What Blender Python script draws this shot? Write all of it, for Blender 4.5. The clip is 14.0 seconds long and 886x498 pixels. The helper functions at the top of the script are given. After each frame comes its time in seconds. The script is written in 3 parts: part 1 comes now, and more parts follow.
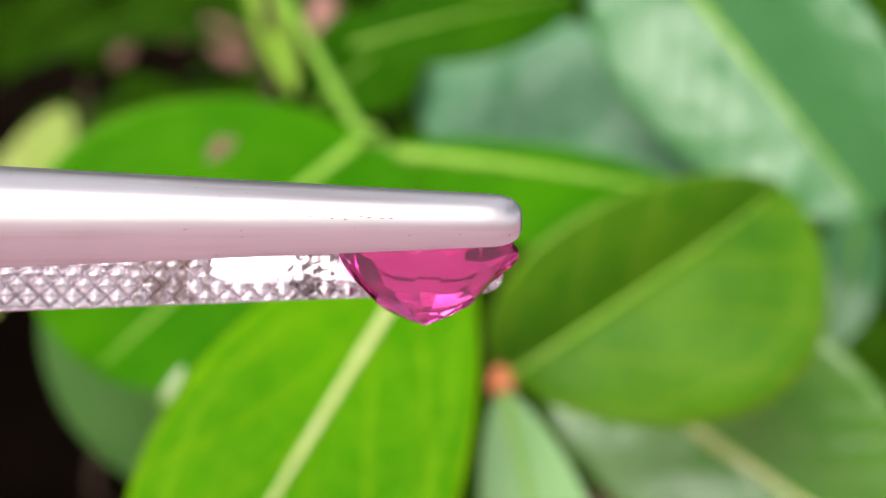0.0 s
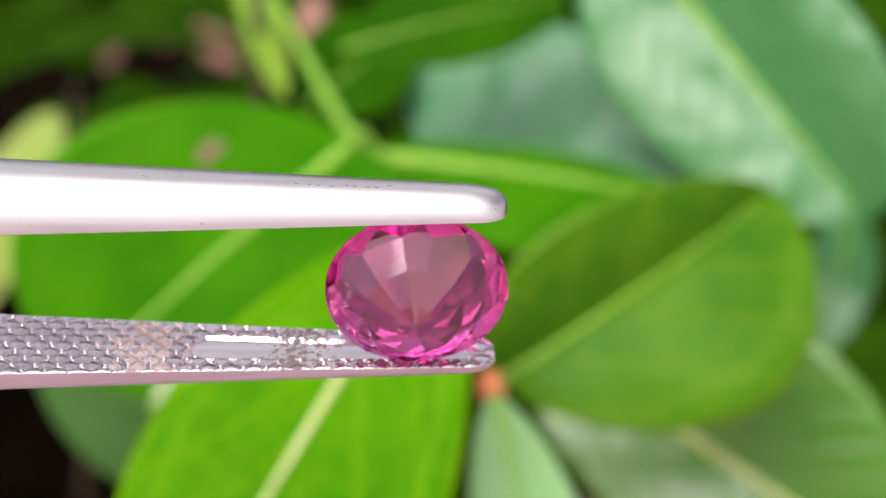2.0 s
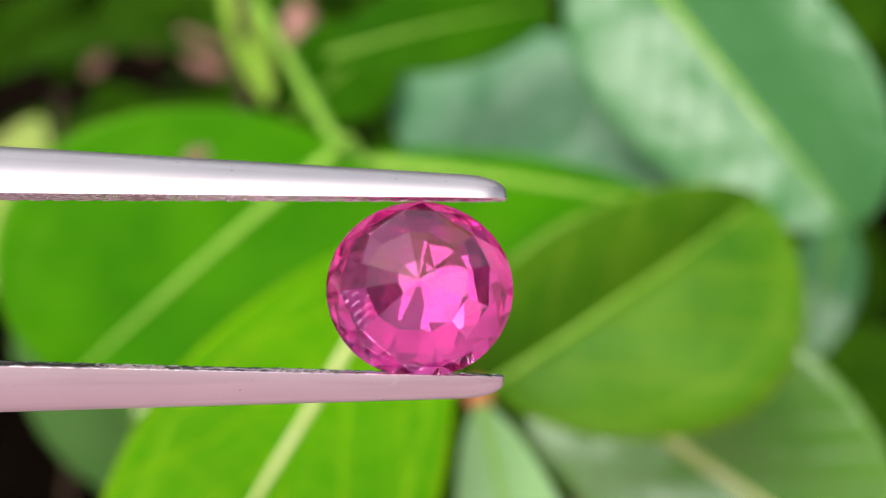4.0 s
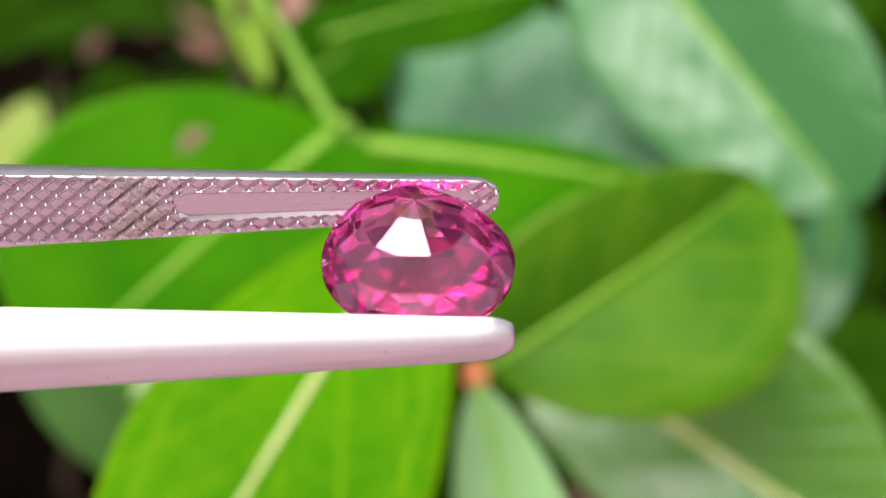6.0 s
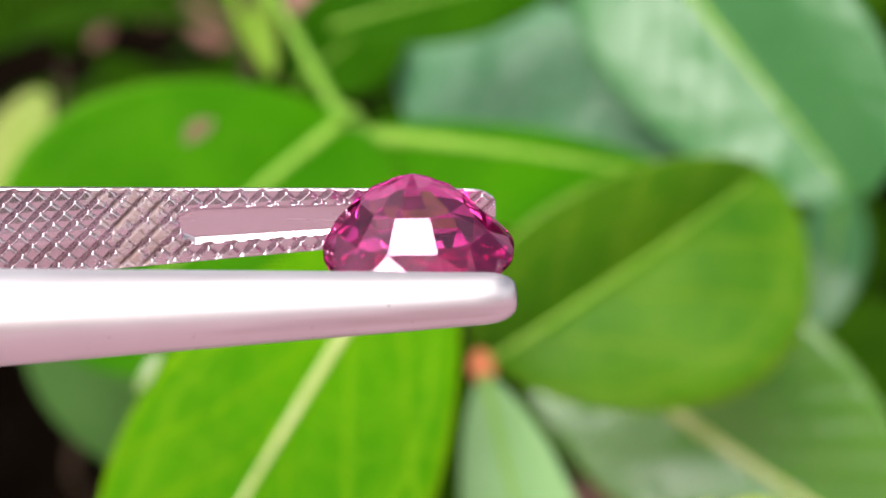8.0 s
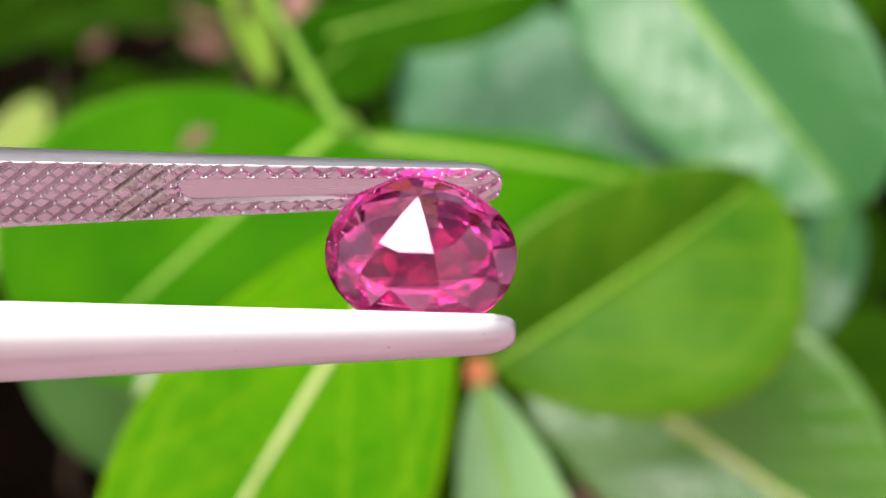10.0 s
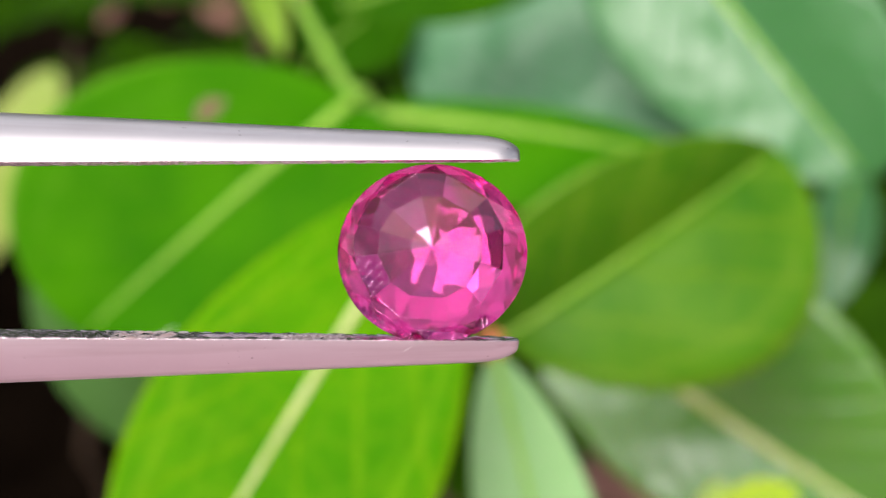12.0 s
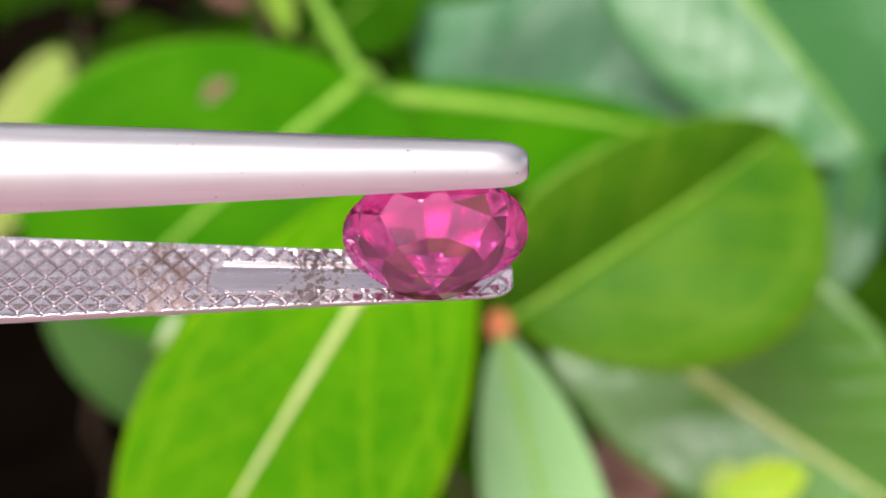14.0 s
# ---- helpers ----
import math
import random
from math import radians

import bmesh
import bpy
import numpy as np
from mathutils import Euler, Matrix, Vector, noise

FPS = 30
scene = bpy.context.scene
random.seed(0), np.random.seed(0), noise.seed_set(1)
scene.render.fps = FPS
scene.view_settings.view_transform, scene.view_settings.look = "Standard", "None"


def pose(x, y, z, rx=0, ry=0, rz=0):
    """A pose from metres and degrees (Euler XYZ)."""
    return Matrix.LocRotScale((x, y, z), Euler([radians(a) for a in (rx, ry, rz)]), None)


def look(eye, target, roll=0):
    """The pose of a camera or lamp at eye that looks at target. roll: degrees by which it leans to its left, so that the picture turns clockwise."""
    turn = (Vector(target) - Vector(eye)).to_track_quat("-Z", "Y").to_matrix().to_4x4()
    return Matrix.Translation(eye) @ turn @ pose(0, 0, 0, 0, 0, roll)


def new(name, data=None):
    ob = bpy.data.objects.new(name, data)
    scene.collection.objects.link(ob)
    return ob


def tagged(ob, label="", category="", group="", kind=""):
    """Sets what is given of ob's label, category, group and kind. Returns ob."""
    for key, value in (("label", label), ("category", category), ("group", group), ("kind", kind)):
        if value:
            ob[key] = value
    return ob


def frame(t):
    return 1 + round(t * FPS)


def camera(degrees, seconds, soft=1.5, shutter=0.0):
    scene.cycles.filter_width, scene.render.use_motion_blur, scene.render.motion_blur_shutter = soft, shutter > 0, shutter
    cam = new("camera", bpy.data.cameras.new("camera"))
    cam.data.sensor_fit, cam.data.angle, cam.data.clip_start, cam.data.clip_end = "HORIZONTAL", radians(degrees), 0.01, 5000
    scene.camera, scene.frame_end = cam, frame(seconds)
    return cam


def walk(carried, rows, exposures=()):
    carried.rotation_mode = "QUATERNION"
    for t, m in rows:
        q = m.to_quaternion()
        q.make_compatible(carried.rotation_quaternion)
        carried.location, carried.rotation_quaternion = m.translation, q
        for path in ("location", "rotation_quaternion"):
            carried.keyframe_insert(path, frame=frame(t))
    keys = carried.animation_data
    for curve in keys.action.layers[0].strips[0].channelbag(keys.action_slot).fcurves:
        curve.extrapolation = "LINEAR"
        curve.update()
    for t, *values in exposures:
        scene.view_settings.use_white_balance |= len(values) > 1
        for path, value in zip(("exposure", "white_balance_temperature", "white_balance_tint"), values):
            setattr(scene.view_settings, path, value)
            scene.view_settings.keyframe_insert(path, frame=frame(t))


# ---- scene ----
PITCH = 25.0      # the view looks down by this much
EYE = Vector((0.0, 0.0, 0.40))
VIEW = Matrix.Translation(EYE) @ pose(0, 0, 0, -PITCH)   # x right, y away, z up in the view
MM = 0.001

cam = camera(30, 14.0, soft=1.3)
cam.data.dof.use_dof = True
cam.data.dof.focus_distance = 0.0612
cam.data.dof.aperture_fstop = 48.0

# the held camera sways: seconds, turn to the right, turn down (degrees), step forward (mm)
SWAY = [(0, 0.000, 0.000, 0.0), (0.5, -0.150, 0.112, 0.0), (1, 0.022, 0.101, 0.1), (1.5, 0.038, 0.160, 0.3), (2, 0.335, -0.135, 0.4), (2.3, 0.450, -0.090, 0.5), (2.5, 0.530, -0.060, 0.5), (3, 0.866, -0.125, 0.6), (3.2, 0.830, -0.475, 0.7), (5.3, 0.840, 0.028, 1.4), (5.5, 0.915, 0.103, 1.4),
        (6, 0.901, 0.272, 1.4), (6.5, 0.872, 0.390, 1.5), (7, 0.940, 0.478, 1.6), (7.5, 1.040, 0.615, 1.7), (8, 0.690, 0.582, 1.6), (8.2, 0.725, 0.380, 1.6), (10.3, 0.790, 0.285, 1.3), (10.5, 0.715, 0.150, 1.3), (11, 0.250, 0.495, 1.2), (11.5, 0.212, 0.915, 1.1),
        (12, 0.320, 1.300, 1.2), (12.5, 0.160, 1.470, 1.2), (13, -0.010, 1.770, 1.6), (13.3, 0.026, 1.707, 1.4), (13.5, 0.050, 1.665, 1.3), (14, 0.050, 1.960, 1.6)]


def eye_turn(right, down, ahead):
    return VIEW @ pose(0, ahead * MM, 0) @ pose(0, 0, 0, 0, 0, -right) @ pose(0, 0, 0, -down)


walk(cam, [(t, eye_turn(a, b, c) @ pose(0, 0, 0, 90)) for t, a, b, c in SWAY])

# ---- light: bright hazy sky behind and above the camera ----
SUN_AZ, SUN_EL = 200.0, 52.0     # compass turn from +y, height
world = bpy.data.worlds.new("sky")
scene.world = world
world.use_nodes = True
sky = world.node_tree.nodes.new("ShaderNodeTexSky")
sky.sky_type, sky.sun_disc = "NISHITA", False
sky.sun_elevation, sky.sun_rotation = radians(SUN_EL), radians(SUN_AZ)
sky.air_density, sky.dust_density = 1.0, 10.0
back = world.node_tree.nodes["Background"]
back.inputs[1].default_value = 0.14
cloud = world.node_tree.nodes.new("ShaderNodeMix")      # broken white cloud over the whole sky
cloud.data_type = "RGBA"
cloud.inputs[7].default_value = (16.0, 15.7, 16.0, 1)
puffs, cover = world.node_tree.nodes.new("ShaderNodeTexNoise"), world.node_tree.nodes.new("ShaderNodeMapRange")
puffs.inputs["Scale"].default_value, puffs.inputs["Detail"].default_value = 2.2, 3.0
cover.inputs[1].default_value, cover.inputs[2].default_value, cover.inputs[3].default_value, cover.inputs[4].default_value = 0.42, 0.60, 0.02, 0.62
world.node_tree.links.new(puffs.outputs[0], cover.inputs[0])
world.node_tree.links.new(cover.outputs[0], cloud.inputs[0])
world.node_tree.links.new(sky.outputs[0], cloud.inputs[6])
world.node_tree.links.new(cloud.outputs[2], back.inputs[0])
sun = new("sun", bpy.data.lights.new("sun", "SUN"))
sun.data.energy, sun.data.angle, sun.data.color = 5.0, radians(40), (1.0, 0.965, 0.96)
toward = Vector((math.sin(radians(SUN_AZ)) * math.cos(radians(SUN_EL)), math.cos(radians(SUN_AZ)) * math.cos(radians(SUN_EL)), math.sin(radians(SUN_EL))))
sun.matrix_world = look(toward * 5, (0, 0, 0))
scene.view_settings.exposure = -0.48


# ---- materials ----
def material(name):
    m = bpy.data.materials.new(name)
    m.use_nodes = True
    nt = m.node_tree
    return m, nt, nt.nodes["Principled BSDF"]


def node(nt, kind, **values):
    n = nt.nodes.new(kind)
    for key, value in values.items():
        n.inputs[key].default_value = value
    return n


def math_node(nt, op, a, b=None):
    n = nt.nodes.new("ShaderNodeMath")
    n.operation = op
    for i, v in enumerate((a, b)):
        if v is None:
            continue
        if isinstance(v, (int, float)):
            n.inputs[i].default_value = v
        else:
            nt.links.new(v, n.inputs[i])
    return n.outputs[0]


def ramp(nt, fac, stops):
    n = nt.nodes.new("ShaderNodeValToRGB")
    while len(n.color_ramp.elements) < len(stops):
        n.color_ramp.elements.new(0.5)
    for e, (p, c) in zip(n.color_ramp.elements, stops):
        e.position, e.color = p, (*c, 1)
    nt.links.new(fac, n.inputs[0])
    return n.outputs[0]


def mixed(nt, fac, a, b, blend="MIX"):
    n = nt.nodes.new("ShaderNodeMix")
    n.data_type, n.blend_type = "RGBA", blend
    for i, v in ((0, fac), (6, a), (7, b)):
        if isinstance(v, (int, float)):
            n.inputs[i].default_value = v
        elif isinstance(v, tuple):
            n.inputs[i].default_value = (*v, 1)
        else:
            nt.links.new(v, n.inputs[i])
    return n.outputs[2]


def leaf_material(name, deep, light, vein, rough=0.38, gloss=0.25, sheer=0.35, glow=(0.25, 0.5, 0.02), veins=7.0, vein_strength=0.3, patch=90.0, relief=0.3, swell=0.0):
    """Leaf blade: two greens in soft patches, paler side veins, waxy gloss, light through it."""
    m, nt, b = material(name)
    uv = nt.nodes.new("ShaderNodeUVMap")
    uv.uv_map = "blade"
    sep = nt.nodes.new("ShaderNodeSeparateXYZ")
    nt.links.new(uv.outputs[0], sep.inputs[0])
    along, across = sep.outputs[0], math_node(nt, "ABSOLUTE", math_node(nt, "SUBTRACT", sep.outputs[1], 0.5))
    geo = nt.nodes.new("ShaderNodeTexCoord")
    big = node(nt, "ShaderNodeTexNoise", Scale=patch, Detail=3.0)
    fine = node(nt, "ShaderNodeTexNoise", Scale=900.0, Detail=4.0)
    for n in (big, fine):
        nt.links.new(geo.outputs["Object"], n.inputs["Vector"])
    bend = math_node(nt, "MULTIPLY", math_node(nt, "SUBTRACT", big.outputs[0], 0.5), 0.10)
    curve = math_node(nt, "MULTIPLY", math_node(nt, "POWER", across, 0.85), 0.85)
    phase = math_node(nt, "ADD", math_node(nt, "SUBTRACT", along, curve), bend)
    wave = math_node(nt, "ABSOLUTE", math_node(nt, "SUBTRACT", math_node(nt, "FRACT", math_node(nt, "MULTIPLY", phase, veins)), 0.5))
    line = ramp(nt, wave, [(0.0, (1, 1, 1)), (0.07, (0, 0, 0))])
    base = mixed(nt, ramp(nt, big.outputs[0], [(0.35, (0, 0, 0)), (0.68, (1, 1, 1))]), deep, light)
    base = mixed(nt, math_node(nt, "MULTIPLY", fine.outputs[0], 0.25), base, deep)
    span = nt.nodes.new("ShaderNodeUVMap")
    span.uv_map = "span"
    cut = nt.nodes.new("ShaderNodeSeparateXYZ")
    nt.links.new(span.outputs[0], cut.inputs[0])
    out = math_node(nt, "ABSOLUTE", math_node(nt, "SUBTRACT", cut.outputs[1], 0.5))
    wander = math_node(nt, "ADD", out, math_node(nt, "MULTIPLY", math_node(nt, "SUBTRACT", big.outputs[0], 0.5), 0.12))
    loop = math_node(nt, "ABSOLUTE", math_node(nt, "SUBTRACT", wander, 0.385))      # the vein that runs along the margin
    margin = ramp(nt, loop, [(0.0, (1, 1, 1)), (0.022, (0, 0, 0))])
    rim = ramp(nt, out, [(0.465, (0, 0, 0)), (0.5, (1, 1, 1))])
    net = node(nt, "ShaderNodeTexVoronoi", Scale=330.0)
    net.feature = "DISTANCE_TO_EDGE"
    nt.links.new(geo.outputs["Object"], net.inputs["Vector"])
    mesh_line = ramp(nt, net.outputs["Distance"], [(0.0, (1, 1, 1)), (0.12, (0, 0, 0))])
    base = mixed(nt, math_node(nt, "MULTIPLY", line, vein_strength), base, vein)
    base = mixed(nt, math_node(nt, "MULTIPLY", mesh_line, vein_strength * 0.35), base, vein)
    base = mixed(nt, math_node(nt, "MULTIPLY", margin, vein_strength * 0.7), base, vein)
    base = mixed(nt, math_node(nt, "MULTIPLY", rim, 0.75), base, vein)
    nt.links.new(base, b.inputs["Base Color"])
    b.inputs["Roughness"].default_value = rough
    b.inputs["Specular IOR Level"].default_value = gloss
    bump = node(nt, "ShaderNodeBump", Strength=relief, Distance=0.0004)
    nt.links.new(math_node(nt, "SUBTRACT", fine.outputs[0], line), bump.inputs["Height"])
    blister = node(nt, "ShaderNodeTexNoise", Scale=115.0, Detail=2.0)      # the blade swells between its veins
    nt.links.new(geo.outputs["Object"], blister.inputs["Vector"])
    puff = node(nt, "ShaderNodeBump", Strength=swell, Distance=0.002)
    nt.links.new(math_node(nt, "SUBTRACT", blister.outputs[0], math_node(nt, "MULTIPLY", line, 0.03)), puff.inputs["Height"])
    nt.links.new(puff.outputs[0], bump.inputs["Normal"])
    nt.links.new(bump.outputs[0], b.inputs["Normal"])
    tr = nt.nodes.new("ShaderNodeBsdfTranslucent")
    tr.inputs[0].default_value = (*glow, 1)
    mix = nt.nodes.new("ShaderNodeMixShader")
    mix.inputs[0].default_value = sheer
    nt.links.new(b.outputs[0], mix.inputs[1])
    nt.links.new(tr.outputs[0], mix.inputs[2])
    nt.links.new(mix.outputs[0], nt.nodes["Material Output"].inputs[0])
    return m


def plain_material(name, a, b_, scale, rough=0.5, bump=0.3, distance=0.0005, metal=0.0, gloss=0.3):
    m, nt, b = material(name)
    co = nt.nodes.new("ShaderNodeTexCoord")
    n1 = node(nt, "ShaderNodeTexNoise", Scale=scale, Detail=6.0)
    n2 = node(nt, "ShaderNodeTexNoise", Scale=scale * 9, Detail=4.0)
    for n in (n1, n2):
        nt.links.new(co.outputs["Object"], n.inputs["Vector"])
    c = mixed(nt, ramp(nt, n1.outputs[0], [(0.35, (0, 0, 0)), (0.65, (1, 1, 1))]), a, b_)
    c = mixed(nt, math_node(nt, "MULTIPLY", n2.outputs[0], 0.4), c, a)
    nt.links.new(c, b.inputs["Base Color"])
    b.inputs["Roughness"].default_value, b.inputs["Metallic"].default_value = rough, metal
    b.inputs["Specular IOR Level"].default_value = gloss
    bp = node(nt, "ShaderNodeBump", Strength=bump, Distance=distance)
    nt.links.new(n2.outputs[0], bp.inputs["Height"])
    nt.links.new(bp.outputs[0], b.inputs["Normal"])
    return m


LEAF_BRIGHT = leaf_material("young_leaf", (0.055, 0.25, 0.0002), (0.09, 0.31, 0.0003), (0.24, 0.46, 0.008), gloss=0.03, glow=(0.3, 0.6, 0.003), veins=5.0, vein_strength=0.65, rough=0.5)
LEAF_DEEP = leaf_material("mature_leaf", (0.025, 0.16, 0.0004), (0.055, 0.235, 0.001), (0.13, 0.33, 0.02), gloss=0.02, rough=0.55, sheer=0.25, glow=(0.10, 0.36, 0.0005), vein_strength=0.2)
LEAF_OLIVE = leaf_material("full_leaf", (0.036, 0.165, 0.0005), (0.085, 0.24, 0.004), (0.19, 0.34, 0.02), gloss=0.14, sheer=0.3, glow=(0.16, 0.38, 0.002), veins=4.0, vein_strength=0.55)
LEAF_SHEEN = leaf_material("waxy_leaf", (0.03, 0.16, 0.03), (0.06, 0.22, 0.06), (0.13, 0.31, 0.15), rough=0.30, gloss=0.58, sheer=0.15, glow=(0.12, 0.36, 0.06), veins=9.0, vein_strength=0.22, patch=45.0, relief=0.12, swell=0.6)
LEAF_TEAL = leaf_material("blue_green_leaf", (0.05, 0.20, 0.07), (0.09, 0.27, 0.115), (0.20, 0.38, 0.24), rough=0.34, gloss=0.5, sheer=0.15, glow=(0.12, 0.36, 0.08), veins=8.0, vein_strength=0.55, patch=60.0, relief=0.15, swell=0.6)
LEAF_LOW = leaf_material("half_waxy_leaf", (0.045, 0.19, 0.006), (0.085, 0.25, 0.012), (0.15, 0.32, 0.04), rough=0.27, gloss=0.95, sheer=0.15, glow=(0.12, 0.34, 0.02), veins=8.0, vein_strength=0.3, patch=70.0, relief=0.3, swell=0.3)
# for the low leaf in the shade, whose dimness is put into the green
LEAF_DIMMED = leaf_material("dimmed_leaf", (0.04, 0.11, 0.02), (0.055, 0.135, 0.028), (0.07, 0.15, 0.04), rough=0.6, gloss=0.1, sheer=0.15)
LEAF_DARK = leaf_material("dark_leaf", (0.015, 0.08, 0.0005), (0.03, 0.125, 0.001), (0.05, 0.15, 0.004), rough=0.55, gloss=0.03, sheer=0.2, glow=(0.05, 0.2, 0.001))
# foliage deep in the shrub: its shade is put into this darker green
LEAF_SHADED = leaf_material("shaded_leaf", (0.014, 0.050, 0.001), (0.026, 0.078, 0.002), (0.04, 0.09, 0.004), rough=0.6, gloss=0.02, sheer=0.1, glow=(0.03, 0.08, 0.002))
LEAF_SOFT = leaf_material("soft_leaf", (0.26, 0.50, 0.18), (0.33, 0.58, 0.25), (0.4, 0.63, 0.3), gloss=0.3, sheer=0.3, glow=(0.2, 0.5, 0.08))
LEAF_PALE = leaf_material("pale_leaf", (0.30, 0.42, 0.07), (0.40, 0.50, 0.13), (0.5, 0.58, 0.2), sheer=0.3)
LEAF_TENDER = leaf_material("tender_leaf", (0.34, 0.50, 0.01), (0.46, 0.62, 0.03), (0.5, 0.62, 0.12), gloss=0.2, sheer=0.3)
# near-white colour that stands for a highlight on a leaf edge
LEAF_GLINT = leaf_material("glint_leaf", (0.55, 0.62, 0.42), (0.65, 0.70, 0.52), (0.7, 0.75, 0.6), sheer=0.2)
LEAF_SHOOT = leaf_material("shoot_leaf", (0.20, 0.38, 0.02), (0.28, 0.46, 0.05), (0.36, 0.52, 0.10), gloss=0.1, sheer=0.3)
RIB_GREEN = plain_material("green_rib", (0.20, 0.42, 0.03), (0.28, 0.48, 0.06), 400, 0.45)
RIB = plain_material("leaf_rib", (0.44, 0.52, 0.16), (0.55, 0.60, 0.25), 400, 0.45)
STEM = plain_material("green_stem", (0.16, 0.36, 0.03), (0.22, 0.42, 0.05), 300, 0.45)
NODE_RED = plain_material("red_bud", (0.68, 0.20, 0.08), (0.80, 0.32, 0.16), 500, 0.5)
LINT = plain_material("lint", (0.75, 0.72, 0.72), (0.85, 0.82, 0.82), 3000, 0.9)
BARK = plain_material("bark", (0.06, 0.04, 0.025), (0.14, 0.10, 0.06), 120, 0.9, 0.8, 0.001)
SPOT = plain_material("leaf_spot", (0.13, 0.09, 0.05), (0.19, 0.13, 0.07), 500, 0.8)
TARNISH = plain_material("tarnish", (0.08, 0.07, 0.07), (0.15, 0.13, 0.13), 3000, 0.6)
DEAD = plain_material("dry_leaf", (0.24, 0.11, 0.09), (0.40, 0.22, 0.18), 120, 0.7)
# near-black brown: the shrub's shadow on the ground is part of this colour
SHADED_SOIL = plain_material("soil", (0.005, 0.0032, 0.002), (0.012, 0.0075, 0.005), 30, 0.95, 0.8, 0.004, gloss=0.0)


def steel_material(name, dark, light, rough):
    m, nt, b = material(name)
    co = nt.nodes.new("ShaderNodeTexCoord")
    stretch = nt.nodes.new("ShaderNodeMapping")
    stretch.inputs["Scale"].default_value = (60, 2500, 2500)
    nt.links.new(co.outputs["Object"], stretch.inputs[0])
    brush = node(nt, "ShaderNodeTexNoise", Scale=1.0, Detail=4.0)
    nt.links.new(stretch.outputs[0], brush.inputs["Vector"])
    cloud = node(nt, "ShaderNodeTexNoise", Scale=260.0, Detail=5.0)
    nt.links.new(co.outputs["Object"], cloud.inputs["Vector"])
    b.inputs["Metallic"].default_value = 1.0
    pits = node(nt, "ShaderNodeTexNoise", Scale=4200.0, Detail=2.0)
    nt.links.new(co.outputs["Object"], pits.inputs["Vector"])
    pitted = ramp(nt, math_node(nt, "ADD", pits.outputs[0], math_node(nt, "MULTIPLY", cloud.outputs[0], 0.12)), [(0.79, (0, 0, 0)), (0.82, (1, 1, 1))])
    drawn = nt.nodes.new("ShaderNodeMapping")      # faint tarnish drawn out along the prong
    drawn.inputs["Scale"].default_value = (45, 1300, 1300)
    nt.links.new(co.outputs["Object"], drawn.inputs[0])
    streak = node(nt, "ShaderNodeTexNoise", Scale=1.0, Detail=3.0)
    nt.links.new(drawn.outputs[0], streak.inputs["Vector"])
    tarnish = math_node(nt, "MULTIPLY", ramp(nt, streak.outputs[0], [(0.50, (0, 0, 0)), (0.70, (1, 1, 1))]), 0.4)
    plain = mixed(nt, tarnish, mixed(nt, cloud.outputs[0], dark, light), (0.40, 0.31, 0.31))
    nt.links.new(mixed(nt, math_node(nt, "MULTIPLY", pitted, 0.45), plain, (0.12, 0.09, 0.09)), b.inputs["Base Color"])
    nt.links.new(math_node(nt, "ADD", math_node(nt, "MULTIPLY", brush.outputs[0], 0.12), rough), b.inputs["Roughness"])
    bump = node(nt, "ShaderNodeBump", Strength=0.2, Distance=0.00002)
    nt.links.new(brush.outputs[0], bump.inputs["Height"])
    nt.links.new(bump.outputs[0], b.inputs["Normal"])
    return m


PAVING = plain_material("pinkish_paving", (0.35, 0.22, 0.255), (0.45, 0.295, 0.335), 14, 0.85, 0.5, 0.002)

STEEL = steel_material("satin_steel", (0.67, 0.63, 0.66), (0.78, 0.74, 0.77), 0.33)


